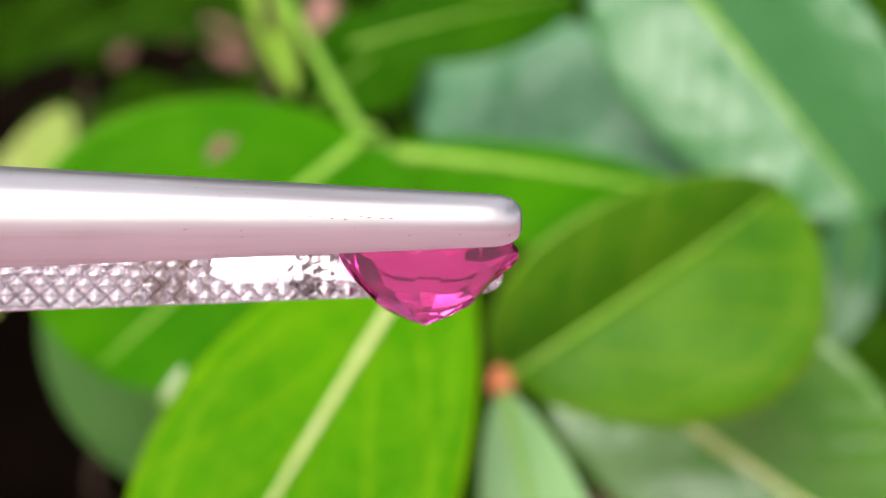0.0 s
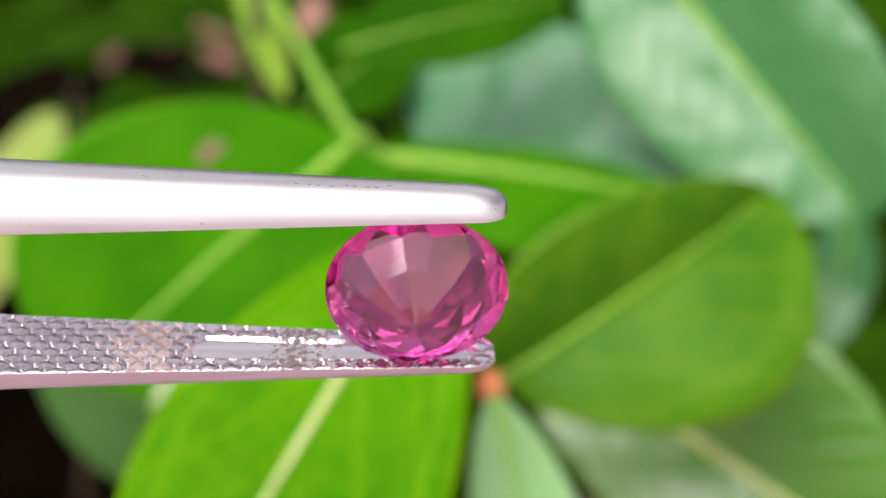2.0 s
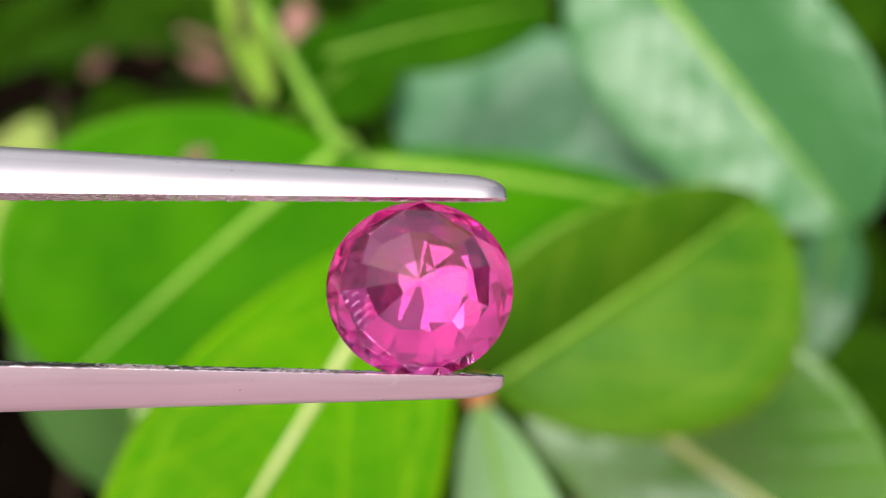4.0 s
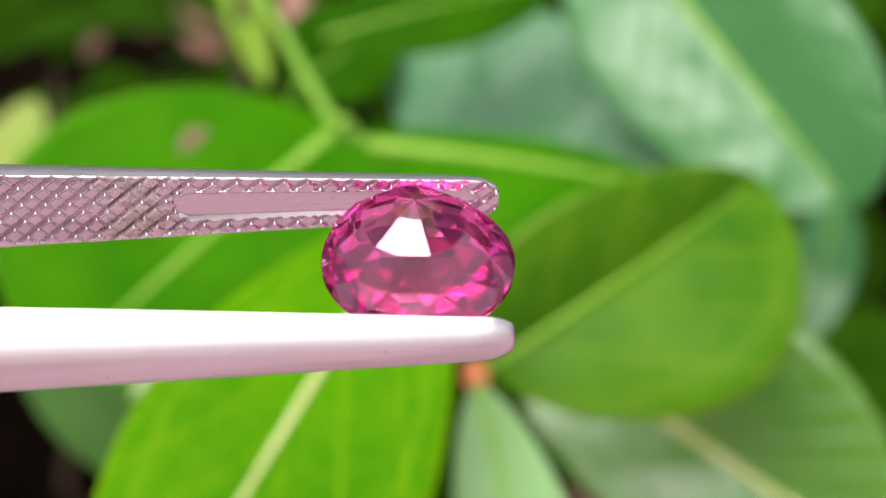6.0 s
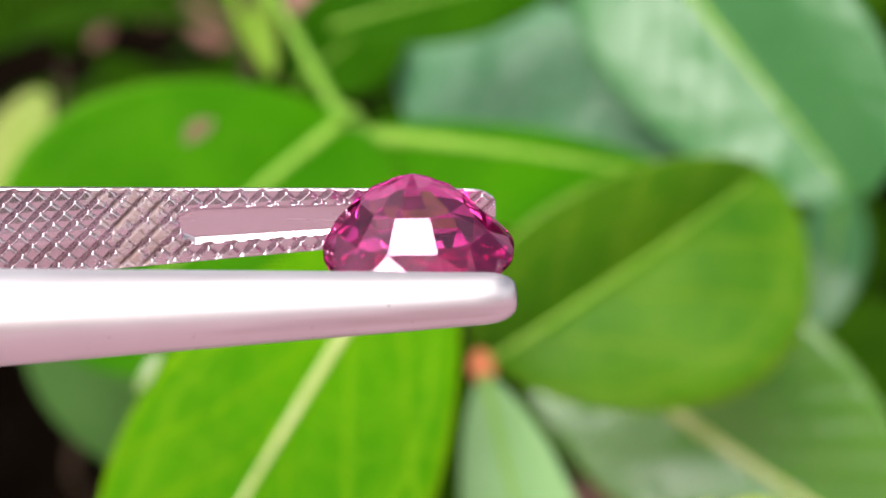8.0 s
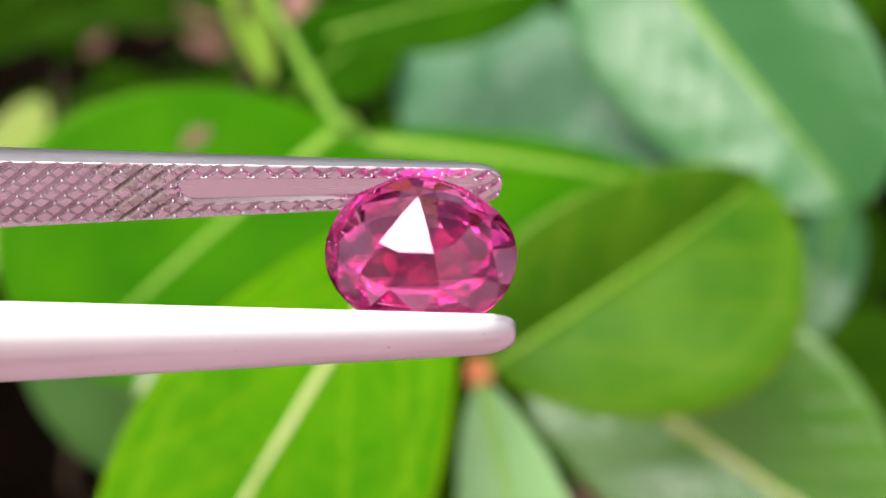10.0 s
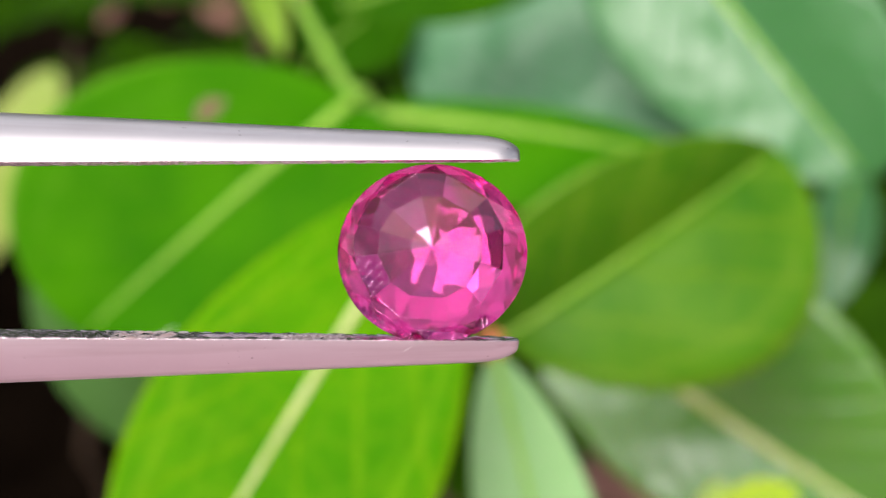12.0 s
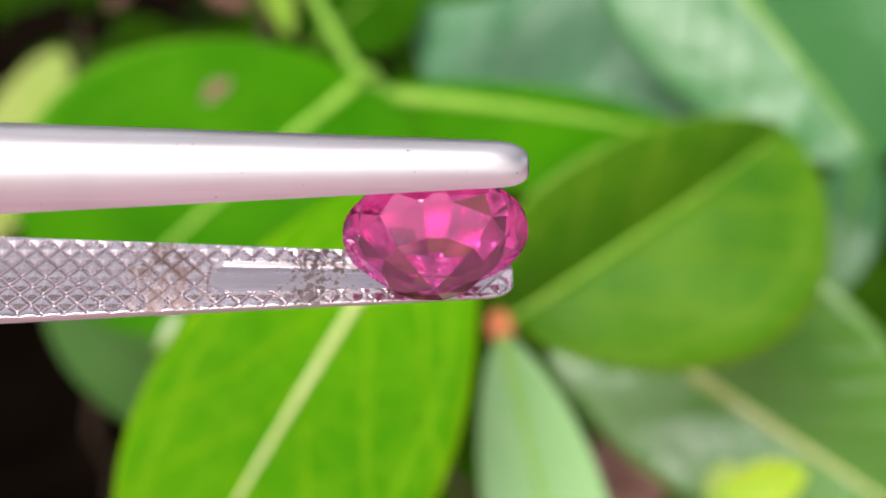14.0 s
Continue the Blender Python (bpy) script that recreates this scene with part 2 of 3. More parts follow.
def gripping_material():
    """The steel of the gripping faces, with rusty grime by the hollow's end and dark specks in the hollow."""
    m = steel_material("soiled_steel", (0.67, 0.59, 0.64), (0.81, 0.73, 0.78), 0.20)
    nt = m.node_tree
    b = nt.nodes["Principled BSDF"]
    co = nt.nodes.new("ShaderNodeTexCoord")
    sep = nt.nodes.new("ShaderNodeSeparateXYZ")
    nt.links.new(co.outputs["Object"], sep.inputs[0])

    def spread(centre, width):
        away = math_node(nt, "ABSOLUTE", math_node(nt, "DIVIDE", math_node(nt, "SUBTRACT", sep.outputs[0], centre * MM), width * MM))
        return math_node(nt, "MAXIMUM", math_node(nt, "SUBTRACT", 1.0, away), 0.0)

    def specks(scale, lo, hi, amount):
        n = node(nt, "ShaderNodeTexNoise", Scale=scale, Detail=5.0, Roughness=0.65)
        nt.links.new(co.outputs["Object"], n.inputs["Vector"])
        v = math_node(nt, "MULTIPLY", n.outputs[0], math_node(nt, "ADD", math_node(nt, "MULTIPLY", amount, 0.45), 0.62))
        return ramp(nt, v, [(lo, (0, 0, 0)), (hi, (1, 1, 1))])

    lower = math_node(nt, "LESS_THAN", sep.outputs[2], 0.0)
    grime = specks(1900, 0.45, 0.55, math_node(nt, "POWER", spread(-10.4, 2.6), 0.8))
    dots = math_node(nt, "MULTIPLY", specks(3600, 0.48, 0.55, math_node(nt, "POWER", spread(-4.5, 2.2), 0.6)), lower)
    clean = b.inputs["Base Color"].links[0].from_socket
    c = mixed(nt, math_node(nt, "MULTIPLY", grime, 0.65), clean, (0.17, 0.065, 0.035))
    c = mixed(nt, math_node(nt, "MULTIPLY", dots, 0.85), c, (0.07, 0.04, 0.035))
    nt.links.new(c, b.inputs["Base Color"])
    dirt = math_node(nt, "MAXIMUM", grime, dots)
    nt.links.new(math_node(nt, "SUBTRACT", 1.0, math_node(nt, "MULTIPLY", dirt, 0.9)), b.inputs["Metallic"])
    shine = b.inputs["Roughness"].links[0].from_socket
    nt.links.new(math_node(nt, "ADD", shine, math_node(nt, "MULTIPLY", dirt, 0.6)), b.inputs["Roughness"])
    return m


KNURL = gripping_material()


def gem_material():
    """Clear pink corundum: the colour deepens with each bounce of the light inside; slightly hazy."""
    m, nt, b = material("pink_sapphire")
    nt.nodes.remove(b)
    glass = node(nt, "ShaderNodeBsdfGlass", Color=(0.99, 0.38, 0.75, 1), Roughness=0.0, IOR=1.77)
    co = nt.nodes.new("ShaderNodeTexCoord")
    silk = node(nt, "ShaderNodeTexNoise", Scale=900.0, Detail=5.0, Roughness=0.7)
    nt.links.new(co.outputs["Object"], silk.inputs["Vector"])
    ripple = node(nt, "ShaderNodeBump", Strength=0.012, Distance=0.00008)
    nt.links.new(silk.outputs[0], ripple.inputs["Height"])
    nt.links.new(ripple.outputs[0], glass.inputs["Normal"])
    haze = node(nt, "ShaderNodeBsdfTranslucent", Color=(1.0, 0.03, 0.50, 1))
    body = node(nt, "ShaderNodeBsdfDiffuse", Color=(0.9, 0.03, 0.46, 1))
    both, mix = nt.nodes.new("ShaderNodeMixShader"), nt.nodes.new("ShaderNodeMixShader")
    nt.links.new(haze.outputs[0], both.inputs[1])
    nt.links.new(body.outputs[0], both.inputs[2])
    nt.links.new(ramp(nt, silk.outputs[0], [(0.38, (0.024, 0.024, 0.024)), (0.72, (0.06, 0.06, 0.06))]), mix.inputs[0])
    gloss, face = node(nt, "ShaderNodeBsdfGlossy", Roughness=0.0), nt.nodes.new("ShaderNodeMixShader")
    face.inputs[0].default_value = 0.09      # polish
    nt.links.new(ripple.outputs[0], gloss.inputs["Normal"])
    nt.links.new(glass.outputs[0], face.inputs[1])
    nt.links.new(gloss.outputs[0], face.inputs[2])
    nt.links.new(face.outputs[0], mix.inputs[1])
    nt.links.new(both.outputs[0], mix.inputs[2])
    nt.links.new(mix.outputs[0], nt.nodes["Material Output"].inputs[0])
    return m


GEM = gem_material()


# ---- building helpers ----
def mesh_of(name, verts, faces, mat, smooth=True):
    me = bpy.data.meshes.new(name)
    me.from_pydata([tuple(v) for v in verts], [], faces)
    me.materials.append(mat)
    if smooth:
        me.polygons.foreach_set("use_smooth", [True] * len(me.polygons))
    me.update()
    return me


def part(name, me, parent, label=""):
    ob = new(name, me)
    ob.parent = parent
    return tagged(ob, label)


def tube(points, radii, sides=10):
    """Verts and faces of a tapered tube along points, closed at its ends."""
    verts, faces = [], []
    pts = [Vector(p) for p in points]
    for i, p in enumerate(pts):
        d = (pts[min(i + 1, len(pts) - 1)] - pts[max(i - 1, 0)]).normalized()
        side = d.cross(Vector((0.31, 0.2, 0.93))).normalized()
        up = side.cross(d)
        for k in range(sides):
            a = 2 * math.pi * k / sides
            verts.append(p + (side * math.cos(a) + up * math.sin(a)) * radii[i])
    for i in range(len(pts) - 1):
        for k in range(sides):
            a, b = i * sides + k, i * sides + (k + 1) % sides
            faces.append((a, b, b + sides, a + sides))
    faces.append(tuple(range(sides))[::-1])
    faces.append(tuple(range((len(pts) - 1) * sides, len(pts) * sides)))
    return verts, faces


def bezier(a, b, c, n):
    a, b, c = Vector(a), Vector(b), Vector(c)
    return [a * (1 - t) ** 2 + b * 2 * t * (1 - t) + c * t * t for t in [i / n for i in range(n + 1)]]


# ---- ground ----
def ground():
    n, verts, faces = 60, [], []
    xs = [math.copysign(abs(i / n) ** 4 * 400 + abs(i / n) * 1.5, i) for i in range(-n, n + 1)]
    for y in xs:
        for x in xs:
            near = math.exp(-(x * x + y * y) / 4)
            verts.append((x, y + 0.4, 0.03 * near * noise.noise(Vector((x * 6, y * 6, 0)))))
    w = 2 * n + 1
    for j in range(w - 1):
        for i in range(w - 1):
            faces.append((j * w + i, j * w + i + 1, (j + 1) * w + i + 1, (j + 1) * w + i))
    tagged(new("ground", mesh_of("ground", verts, faces, SHADED_SOIL)), "dark brown bare soil under the shrub, darkened for its shade", "ground", kind="structure")


ground()


def pavement():
    """Pinkish paving slab on which the shrub's bed borders; it lies under and behind the camera."""
    bm = bmesh.new()
    bmesh.ops.create_cube(bm, size=1, matrix=Matrix.Translation((0, -14.60, 0.02)) @ Matrix.Diagonal((40, 30, 0.08, 1)))
    bmesh.ops.bevel(bm, geom=bm.edges[:], offset=0.01, segments=3, affect="EDGES")
    me = bpy.data.meshes.new("pavement")
    bm.to_mesh(me)
    bm.free()
    me.materials.append(PAVING)
    tagged(new("pavement", me), "pinkish pale paving beside the planted bed", "pavement", kind="structure")


pavement()


# ---- leaves ----
def blade_height(u, s, length, width, fold, curl, seed):
    """Height of the blade at u along it (0..1) and s across it (-1..1)."""
    half = width / 2
    rise = abs(s) * half * math.tan(radians(fold)) * (1 - 0.35 * abs(s))
    bow = -curl * length * (2 * u - 1) ** 2
    wob = noise.noise(Vector((u * 2.3 + seed, s * 1.1, seed * 3.1))) * 0.035 * width
    quilt = 0.0005 * width * math.sin((u - 0.28 * abs(s)) * 2 * math.pi * 8) * abs(s) * (1.2 - abs(s))
    return rise + bow + wob * (0.3 + abs(s)) + quilt


def outline(u, fat, blunt):
    return math.sin(math.pi * u ** fat) ** blunt


def leaf(label, base, tip, width, facing, mat, fold=8, curl=0.05, fat=1.0, blunt=0.62, rib=1.0, rib_mat=None, stalk=None, spots=(), seed=1.0, skew=0.0, lop=0.0):
    """One leaf of the shrub; base, tip and stalk end in mm in the view, facing: the way its upper side looks there."""
    base, tip = Vector(base) * MM, Vector(tip) * MM
    ax = (tip - base).normalized()
    nz = Vector(facing)
    nz = (nz - ax * nz.dot(ax)).normalized()
    ay = nz.cross(ax)
    m = Matrix.Translation(base) @ Matrix((ax, ay, nz)).transposed().to_4x4()
    length, width = (tip - base).length, width * MM
    thing = new("leaf")
    thing.matrix_world = VIEW @ m
    tagged(thing, label, "leaf", "leaves of the shrub")
    nu, nv = 40, 20
    verts, faces, uvs = [], [], []

    def place(u, s):
        w = outline(min(max(u, 0.004), 0.997), fat, blunt) * width / 2
        t = s * (1 - lop) if s > 0 else s      # one half may be narrower
        return Vector((u * length + skew * s * w, t * w, blade_height(u, s * w / (width / 2), length, width, fold, curl, seed)))

    for i in range(nu + 1):
        for j in range(nv + 1):
            verts.append(place(i / nu, 2 * j / nv - 1))
            uvs.append((i / nu, 0.5 + (j / nv - 0.5) * outline(min(max(i / nu, 0.004), 0.997), fat, blunt)))
    for i in range(nu):
        for j in range(nv):
            a = i * (nv + 1) + j
            faces.append((a, a + nv + 1, a + nv + 2, a + 1))
    me = mesh_of("blade", verts, faces, mat)
    layer, span = me.uv_layers.new(name="blade"), me.uv_layers.new(name="span")
    for loop in me.loops:
        layer.data[loop.index].uv = uvs[loop.vertex_index]
        span.data[loop.index].uv = (uvs[loop.vertex_index][0], loop.vertex_index % (nv + 1) / nv)
    blade = part("blade", me, thing)
    thick = blade.modifiers.new("thickness", "SOLIDIFY")
    thick.thickness, thick.offset = 0.00035, -1
    n = 26
    line = [place(0.97 * i / n, 0) + Vector((0, 0, 0.00005)) for i in range(n + 1)]
    rad = [(0.00062 * (1 - 0.82 * i / n)) * rib for i in range(n + 1)]
    part("midrib", mesh_of("midrib", *tube(line, rad, 8), rib_mat or RIB_GREEN), thing, "paler midrib")
    if stalk:
        end = m.inverted() @ (Vector(stalk) * MM)
        mid = Vector((-end.length * 0.45, 0, 0))
        part("petiole", mesh_of("petiole", *tube(bezier((0.0005, 0, 0), mid, end, 10), [0.0007 * rib] * 11, 8), STEM), thing, "pale green leaf stalk")
    for u, s, r in spots:
        c = place(u, s)
        ring = [Vector((math.cos(a) * r * (1 + 0.25 * math.sin(3 * a)), math.sin(a) * r * 0.55, 0)) * MM for a in [k * math.pi / 8 for k in range(16)]]
        vs = [c + Vector((0, 0, 0.00025))] + [c + q + Vector((0, 0, blade_height(u + q.x / length, s + q.y * 2 / width, length, width, fold, curl, seed) - c.z + 0.00008)) for q in ring]
        part("blemish", mesh_of("blemish", vs, [(0, 1 + k, 1 + (k + 1) % 16) for k in range(16)], SPOT), thing, "dry brown spot")
    return thing


leaf("large oval full green leaf growing beside a red bud", (6.1, 150, -11.8), (31.8, 152, 5.6), 28.8, (0.09, -1, -0.15), LEAF_OLIVE, fold=23, curl=0.05, fat=0.95, blunt=0.52, rib=0.65, stalk=(5.2, 150, -12.8), seed=1.3, skew=-0.26, lop=0.32)
leaf("bright glossy young green leaf with a thick pale midrib", (0.7, 132, 3.4), (-19.8, 116, -30.3), 21.0, (-0.05, -1, 0.3), LEAF_BRIGHT, fold=5, curl=0.04, fat=1.4, blunt=0.50, rib=1.05, rib_mat=RIB, seed=2.1, skew=0.04, lop=-0.2)
leaf("broad deep green leaf with a small brown blemish", (-7.8, 165, 11.6), (-34.1, 160, -11.7), 36.5, (-0.1, -1, 0.15), LEAF_DEEP, fold=7, curl=0.05, blunt=0.44, rib=1.15, stalk=(-6.9, 166, 11.6), spots=[(0.27, -0.52, 1.7)], seed=3.4, skew=-0.26, lop=0.2)
leaf("deep green leaf half hidden behind an oval leaf", (-6.6, 172, 10.5), (26.5, 170, 5.9), 17.5, (0.0, -1, 0.30), LEAF_DEEP, fold=8, curl=0.05, blunt=0.42, lop=0.72, rib=1.5, stalk=(-7.4, 168, 11.3), seed=4.2)
leaf("waxy blue-green leaf reflecting the pale sky", (37.6, 205, 3.2), (-3.8, 226, 25.2), 30.5, (-0.14, -1, 0.22), LEAF_TEAL, fold=4, curl=0.025, rib=0.5, rib_mat=LEAF_TEAL, seed=5.7, skew=-0.1)
leaf("large waxy leaf with a pale midrib and a sky sheen", (22.5, 198, 39.9), (48.4, 186, 3.6), 27.6, (-0.36, -1, 0.0), LEAF_SHEEN, fold=18, curl=0.04, fat=1.0, blunt=0.5, rib=1.0, seed=6.1, skew=0.33)
leaf("pale waxy leaf behind an oval leaf", (59.9, 235, 6.9), (53.4, 225, -12.8), 9.5, (-0.15, -1, 0.2), LEAF_SHEEN, fold=5, curl=0.05, rib=0.5, seed=7.7)
leaf("mid green leaf low on the shrub with a pale midrib", (9.2, 184, -7.2), (50.3, 172, -35.2), 22.5, (-0.30, -1, 0.0), LEAF_LOW, fold=22, curl=0.05, rib=1.9, rib_mat=RIB, seed=8.3, skew=0.05, lop=-0.47)
leaf("mid green leaf low at the edge of the shrub", (67.2, 190, -29.5), (39.6, 190, -34.3), 12.5, (0.1, -1, 0.2), LEAF_OLIVE, fold=7, curl=0.05, rib=0.8, seed=8.9)
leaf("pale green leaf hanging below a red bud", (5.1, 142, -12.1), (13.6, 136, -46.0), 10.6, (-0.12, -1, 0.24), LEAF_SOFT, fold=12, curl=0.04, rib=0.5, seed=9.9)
leaf("dim green leaf low in the shade", (-48.8, 200, -6.4), (-29.1, 196, -29.4), 13.0, (-0.25, -1, 0.1), LEAF_DIMMED, fold=6, curl=0.06, rib=0.5, rib_mat=LEAF_DIMMED, seed=10.1)
leaf("pale yellow-green leaf at the edge of the shrub", (-76.0, 330, 27.7), (-101.0, 340, -17.3), 16.0, (0.1, -1, 0.3), LEAF_PALE, fold=6, curl=0.05, blunt=0.5, rib=0.5, seed=11.5)
leaf("small yellow-green young leaf low on the shrub", (25.2, 150, -27.9), (33.0, 150, -25.1), 4.4, (0.1, -1, 0.4), LEAF_TENDER, fold=14, curl=0.05, rib=0.6, seed=12.5)
leaf("small pale young leaf beside a yellow-green one", (24.7, 151, -28.8), (26.2, 151, -24.5), 2.8, (-0.2, -1, 0.3), LEAF_PALE, fold=14, curl=0.05, rib=0.5, seed=12.9)
leaf("slender pale yellow-green shoot leaf", (-18.5, 205, 19.3), (-24.7, 210, 38.1), 4.6, (0.1, -1, 0.2), LEAF_SHOOT, fold=6, curl=0.03, rib=0.5, seed=13.5)
leaf("green leaf high in the shrub behind a stem", (-10.4, 192, 24.3), (16.8, 200, 31.5), 12.0, (0.1, -1, 0.3), LEAF_DARK, fold=6, curl=0.05, rib=0.5, seed=15.1)
leaf("green leaf behind the fork of a twig", (-16.5, 215, 19.2), (-3.4, 225, 30.8), 15.0, (0.1, -1, 0.2), LEAF_DARK, fold=6, curl=0.05, rib=0.5, seed=16.1)
# highlight on the young leaf's edge, added as a separate whitish sliver
leaf("thin near-white leaf added as a highlight on a leaf edge", (-22.8, 133, -12.6), (-20.9, 133, -9.4), 0.8, (-0.12, -1, 0.27), LEAF_GLINT, fold=4, curl=0.03, rib=0.3, seed=17.3)


def twig(label, points, radius, bud=None):
    """A shrub stem along points (mm in the view) with an optional swollen bud."""
    thing = tagged(new("twig"), label, "twig")
    thing.matrix_world = VIEW
    pts = [Vector(p) * MM for p in points]
    line = [p for i in range(len(pts) - 1) for p in bezier(pts[i], (pts[i] + pts[i + 1]) / 2, pts[i + 1], 6)[(1 if i else 0):]]
    n = len(line) - 1
    part("stem", mesh_of("stem", *tube(line, [radius * MM * (1 - 0.3 * i / n) for i in range(n + 1)], 12), STEM), thing)
    if bud:
        at, r, mat, words = bud
        bm = bmesh.new()
        bmesh.ops.create_icosphere(bm, subdivisions=3, radius=r * MM)
        for v in bm.verts:
            v.co *= 1 + 0.18 * noise.noise(v.co * 900)
            v.co.z *= 1.25
            v.co += Vector(at) * MM
        me = bpy.data.meshes.new("bud")
        bm.to_mesh(me)
        bm.free()
        me.materials.append(mat)
        me.polygons.foreach_set("use_smooth", [True] * len(me.polygons))
        part("bud", me, thing, words)


twig("pale green forked twig holding broad leaves", [(-6.6, 169, 10.3), (-9.3, 171, 13.2), (-14.9, 182, 23.1), (-21.0, 196, 33.6)], 0.75, ((-6.6, 167, 10.4), 1.1, STEM, "swollen yellow-green leaf joint"))
twig("short green twig ending in a red bud", [(7.7, 185, -35.3), (6.2, 170, -20.9), (5.4, 154, -13.1)], 0.7, ((5.3, 150, -12.1), 1.25, NODE_RED, "small orange-red bud"))


def dry_leaf(centre, size, facing, seed):
    """A curled dead leaf caught in the shrub."""
    thing = tagged(new("dry_leaf"), "curled reddish-brown dead leaf caught in the shrub", "leaf", "dead leaves in the shrub")
    thing.matrix_world = VIEW @ look(Vector(centre) * MM, Vector(centre) * MM - Vector(facing), 40 * seed)
    size *= MM
    verts, faces, n, k = [], [], 16, 8
    for i in range(n + 1):
        u = i / n
        w = outline(min(max(u, 0.02), 0.98), 1.0, 0.8) * size * 0.3
        for j in range(k + 1):
            s = 2 * j / k - 1
            verts.append(((u - 0.5) * size, s * w, 0.25 * size * s * s * w / (size * 0.3) + 0.12 * size * math.sin(4 * u + seed) + 0.03 * size * noise.noise(Vector((u * 5, s * 3, seed)))))
    for i in range(n):
        for j in range(k):
            a = i * (k + 1) + j
            faces.append((a, a + k + 1, a + k + 2, a + 1))
    blade = part("blade", mesh_of("blade", verts, faces, DEAD), thing)
    thick = blade.modifiers.new("thickness", "SOLIDIFY")
    thick.thickness = 0.0004


for centre, size, facing, seed in (((-49.0, 375, 46.9), 14, (0.2, 1, -0.2), 1.0), ((-23.0, 320, 45.0), 11, (-0.1, 1, -0.2), 2.3), ((-89.5, 460, 54.4), 8, (0.3, 1, -0.4), 3.1), ((-75.1, 460, 63.0), 15, (0.0, 1, -0.8), 4.4), ((39.0, 330, -56.0), 34, (0.0, 1, -0.7), 5.2)):
    dry_leaf(centre, size, facing, seed)


# ---- the shrub behind: many small dark leaves ----
def far_foliage():
    rng = random.Random(4)
    verts, faces, uvs = [], [], []
    for k in range(9000):
        if k < 420:      # deep in the shrub, seen between the branches
            d = rng.uniform(0.30, 0.62)
            c = Vector((rng.uniform(-0.34, 0.30) * d, d, rng.uniform(-0.42, 0.2) * d))
            if c.x < -0.10 * d and c.z < 0.03:
                continue
        else:       # the rounded body of the shrub, with the open gap between its branches
            q = Vector((rng.uniform(-1, 1), rng.uniform(-1, 1), rng.uniform(-1, 1)))
            c = Vector((q.x * 0.72, 0.52 + q.y * 0.26, 0.10 + q.z * 0.52))
            lump = 1 + 0.25 * noise.noise(c * 5)
            if q.length > lump or q.length < 0.45 or c.y < 0.29 or (abs(c.x) < 0.30 * c.y + 0.055 and abs(c.z) < 0.18 * c.y + 0.05) or (VIEW @ c).z < 0.01:
                continue
        ln, wd = rng.uniform(0.03, 0.055), rng.uniform(0.016, 0.028)
        ax = Vector((rng.uniform(-1, 1), rng.uniform(-0.6, 0.6), rng.uniform(-1, 0.6))).normalized()
        nz = Vector((rng.uniform(-0.6, 0.6), rng.uniform(-1, -0.1), rng.uniform(0.0, 1.0)))
        nz = (nz - ax * nz.dot(ax)).normalized()
        ay = nz.cross(ax)
        if k < 420 and (c.x < -0.225 * c.y or (c.x > 0.225 * c.y and c.z < 0.12 * c.y)):      # dark hollows at both sides
            continue
        at = len(verts)
        for i in range(7):
            u = i / 6
            w = outline(min(max(u, 0.02), 0.98), 1.0, 0.7) * wd / 2
            for s in (-1, 0, 1):
                verts.append(VIEW @ (c + ax * u * ln + ay * s * w + nz * (abs(s) * w * 0.2 - 0.12 * ln * (2 * u - 1) ** 2)))
                uvs.append((u, 0.5 + s * 0.4))
        for i in range(6):
            for s in (0, 1):
                a = at + i * 3 + s
                faces.append((a, a + 3, a + 4, a + 1))
    me = mesh_of("foliage", verts, faces, LEAF_SHADED)
    layer = me.uv_layers.new(name="blade")
    for loop in me.loops:
        layer.data[loop.index].uv = uvs[loop.vertex_index]
    span = me.uv_layers.new(name="span")
    for loop in me.loops:
        span.data[loop.index].uv = uvs[loop.vertex_index]
    tagged(new("foliage", me), "dense dark green leaves deep inside the shrub, shade coloured in", "foliage", kind="stuff")


far_foliage()


def woody_stem(foot, head, radius, seed):
    """A brown stem of the shrub, from the soil up into the leaves."""
    foot, head = Vector(foot), VIEW @ (Vector(head) * MM)
    n = 14
    pts = [foot.lerp(head, i / n) + Vector((noise.noise(Vector((i * 0.4, seed, 0))), noise.noise(Vector((i * 0.4, seed, 9))), 0)) * 0.018 * math.sin(math.pi * i / n) for i in range(n + 1)]
    thing = tagged(new("shrub_stem"), "thin brown woody stem rising from the soil into the shrub", "stem", "stems of the shrub")
    part("bark", mesh_of("bark", *tube(pts, [radius * MM * (1 - 0.7 * i / n) for i in range(n + 1)], 10), BARK), thing)


for foot, head, radius, seed in (((-0.05, 0.45, 0.0), (-21.0, 196, 33.6), 2.6, 1.0), ((0.03, 0.44, 0.0), (7.7, 185, -35.3), 2.2, 2.0), ((0.10, 0.46, 0.0), (35.5, 205, 5.7), 2.8, 3.0), ((0.02, 0.43, 0.0), (0.8, 140, 2.9), 1.8, 4.0), ((-0.12, 0.5, 0.0), (-72.6, 335, 33.3), 2.4, 5.0), ((0.16, 0.5, 0.0), (23.5, 199, 41.6), 2.6, 6.0)):
    woody_stem(foot, head, radius, seed)


# ---- tweezers (x towards the tip, y away, z from the lower to the upper prong; origin between the tips) ----
TIP = 3.22
HINGE = -112.0


def gap(x):
    """Half the distance between the prongs at x, in mm."""
    if x > -25:
        return (6.45 + 0.024 * x) / 2
    k = (x + 25) / (HINGE + 25)
    return (6.45 - 0.6) / 2 + 4.0 * math.sin(math.pi * min(k * 1.0, 1)) * (1 - k) - 2.2 * k * k


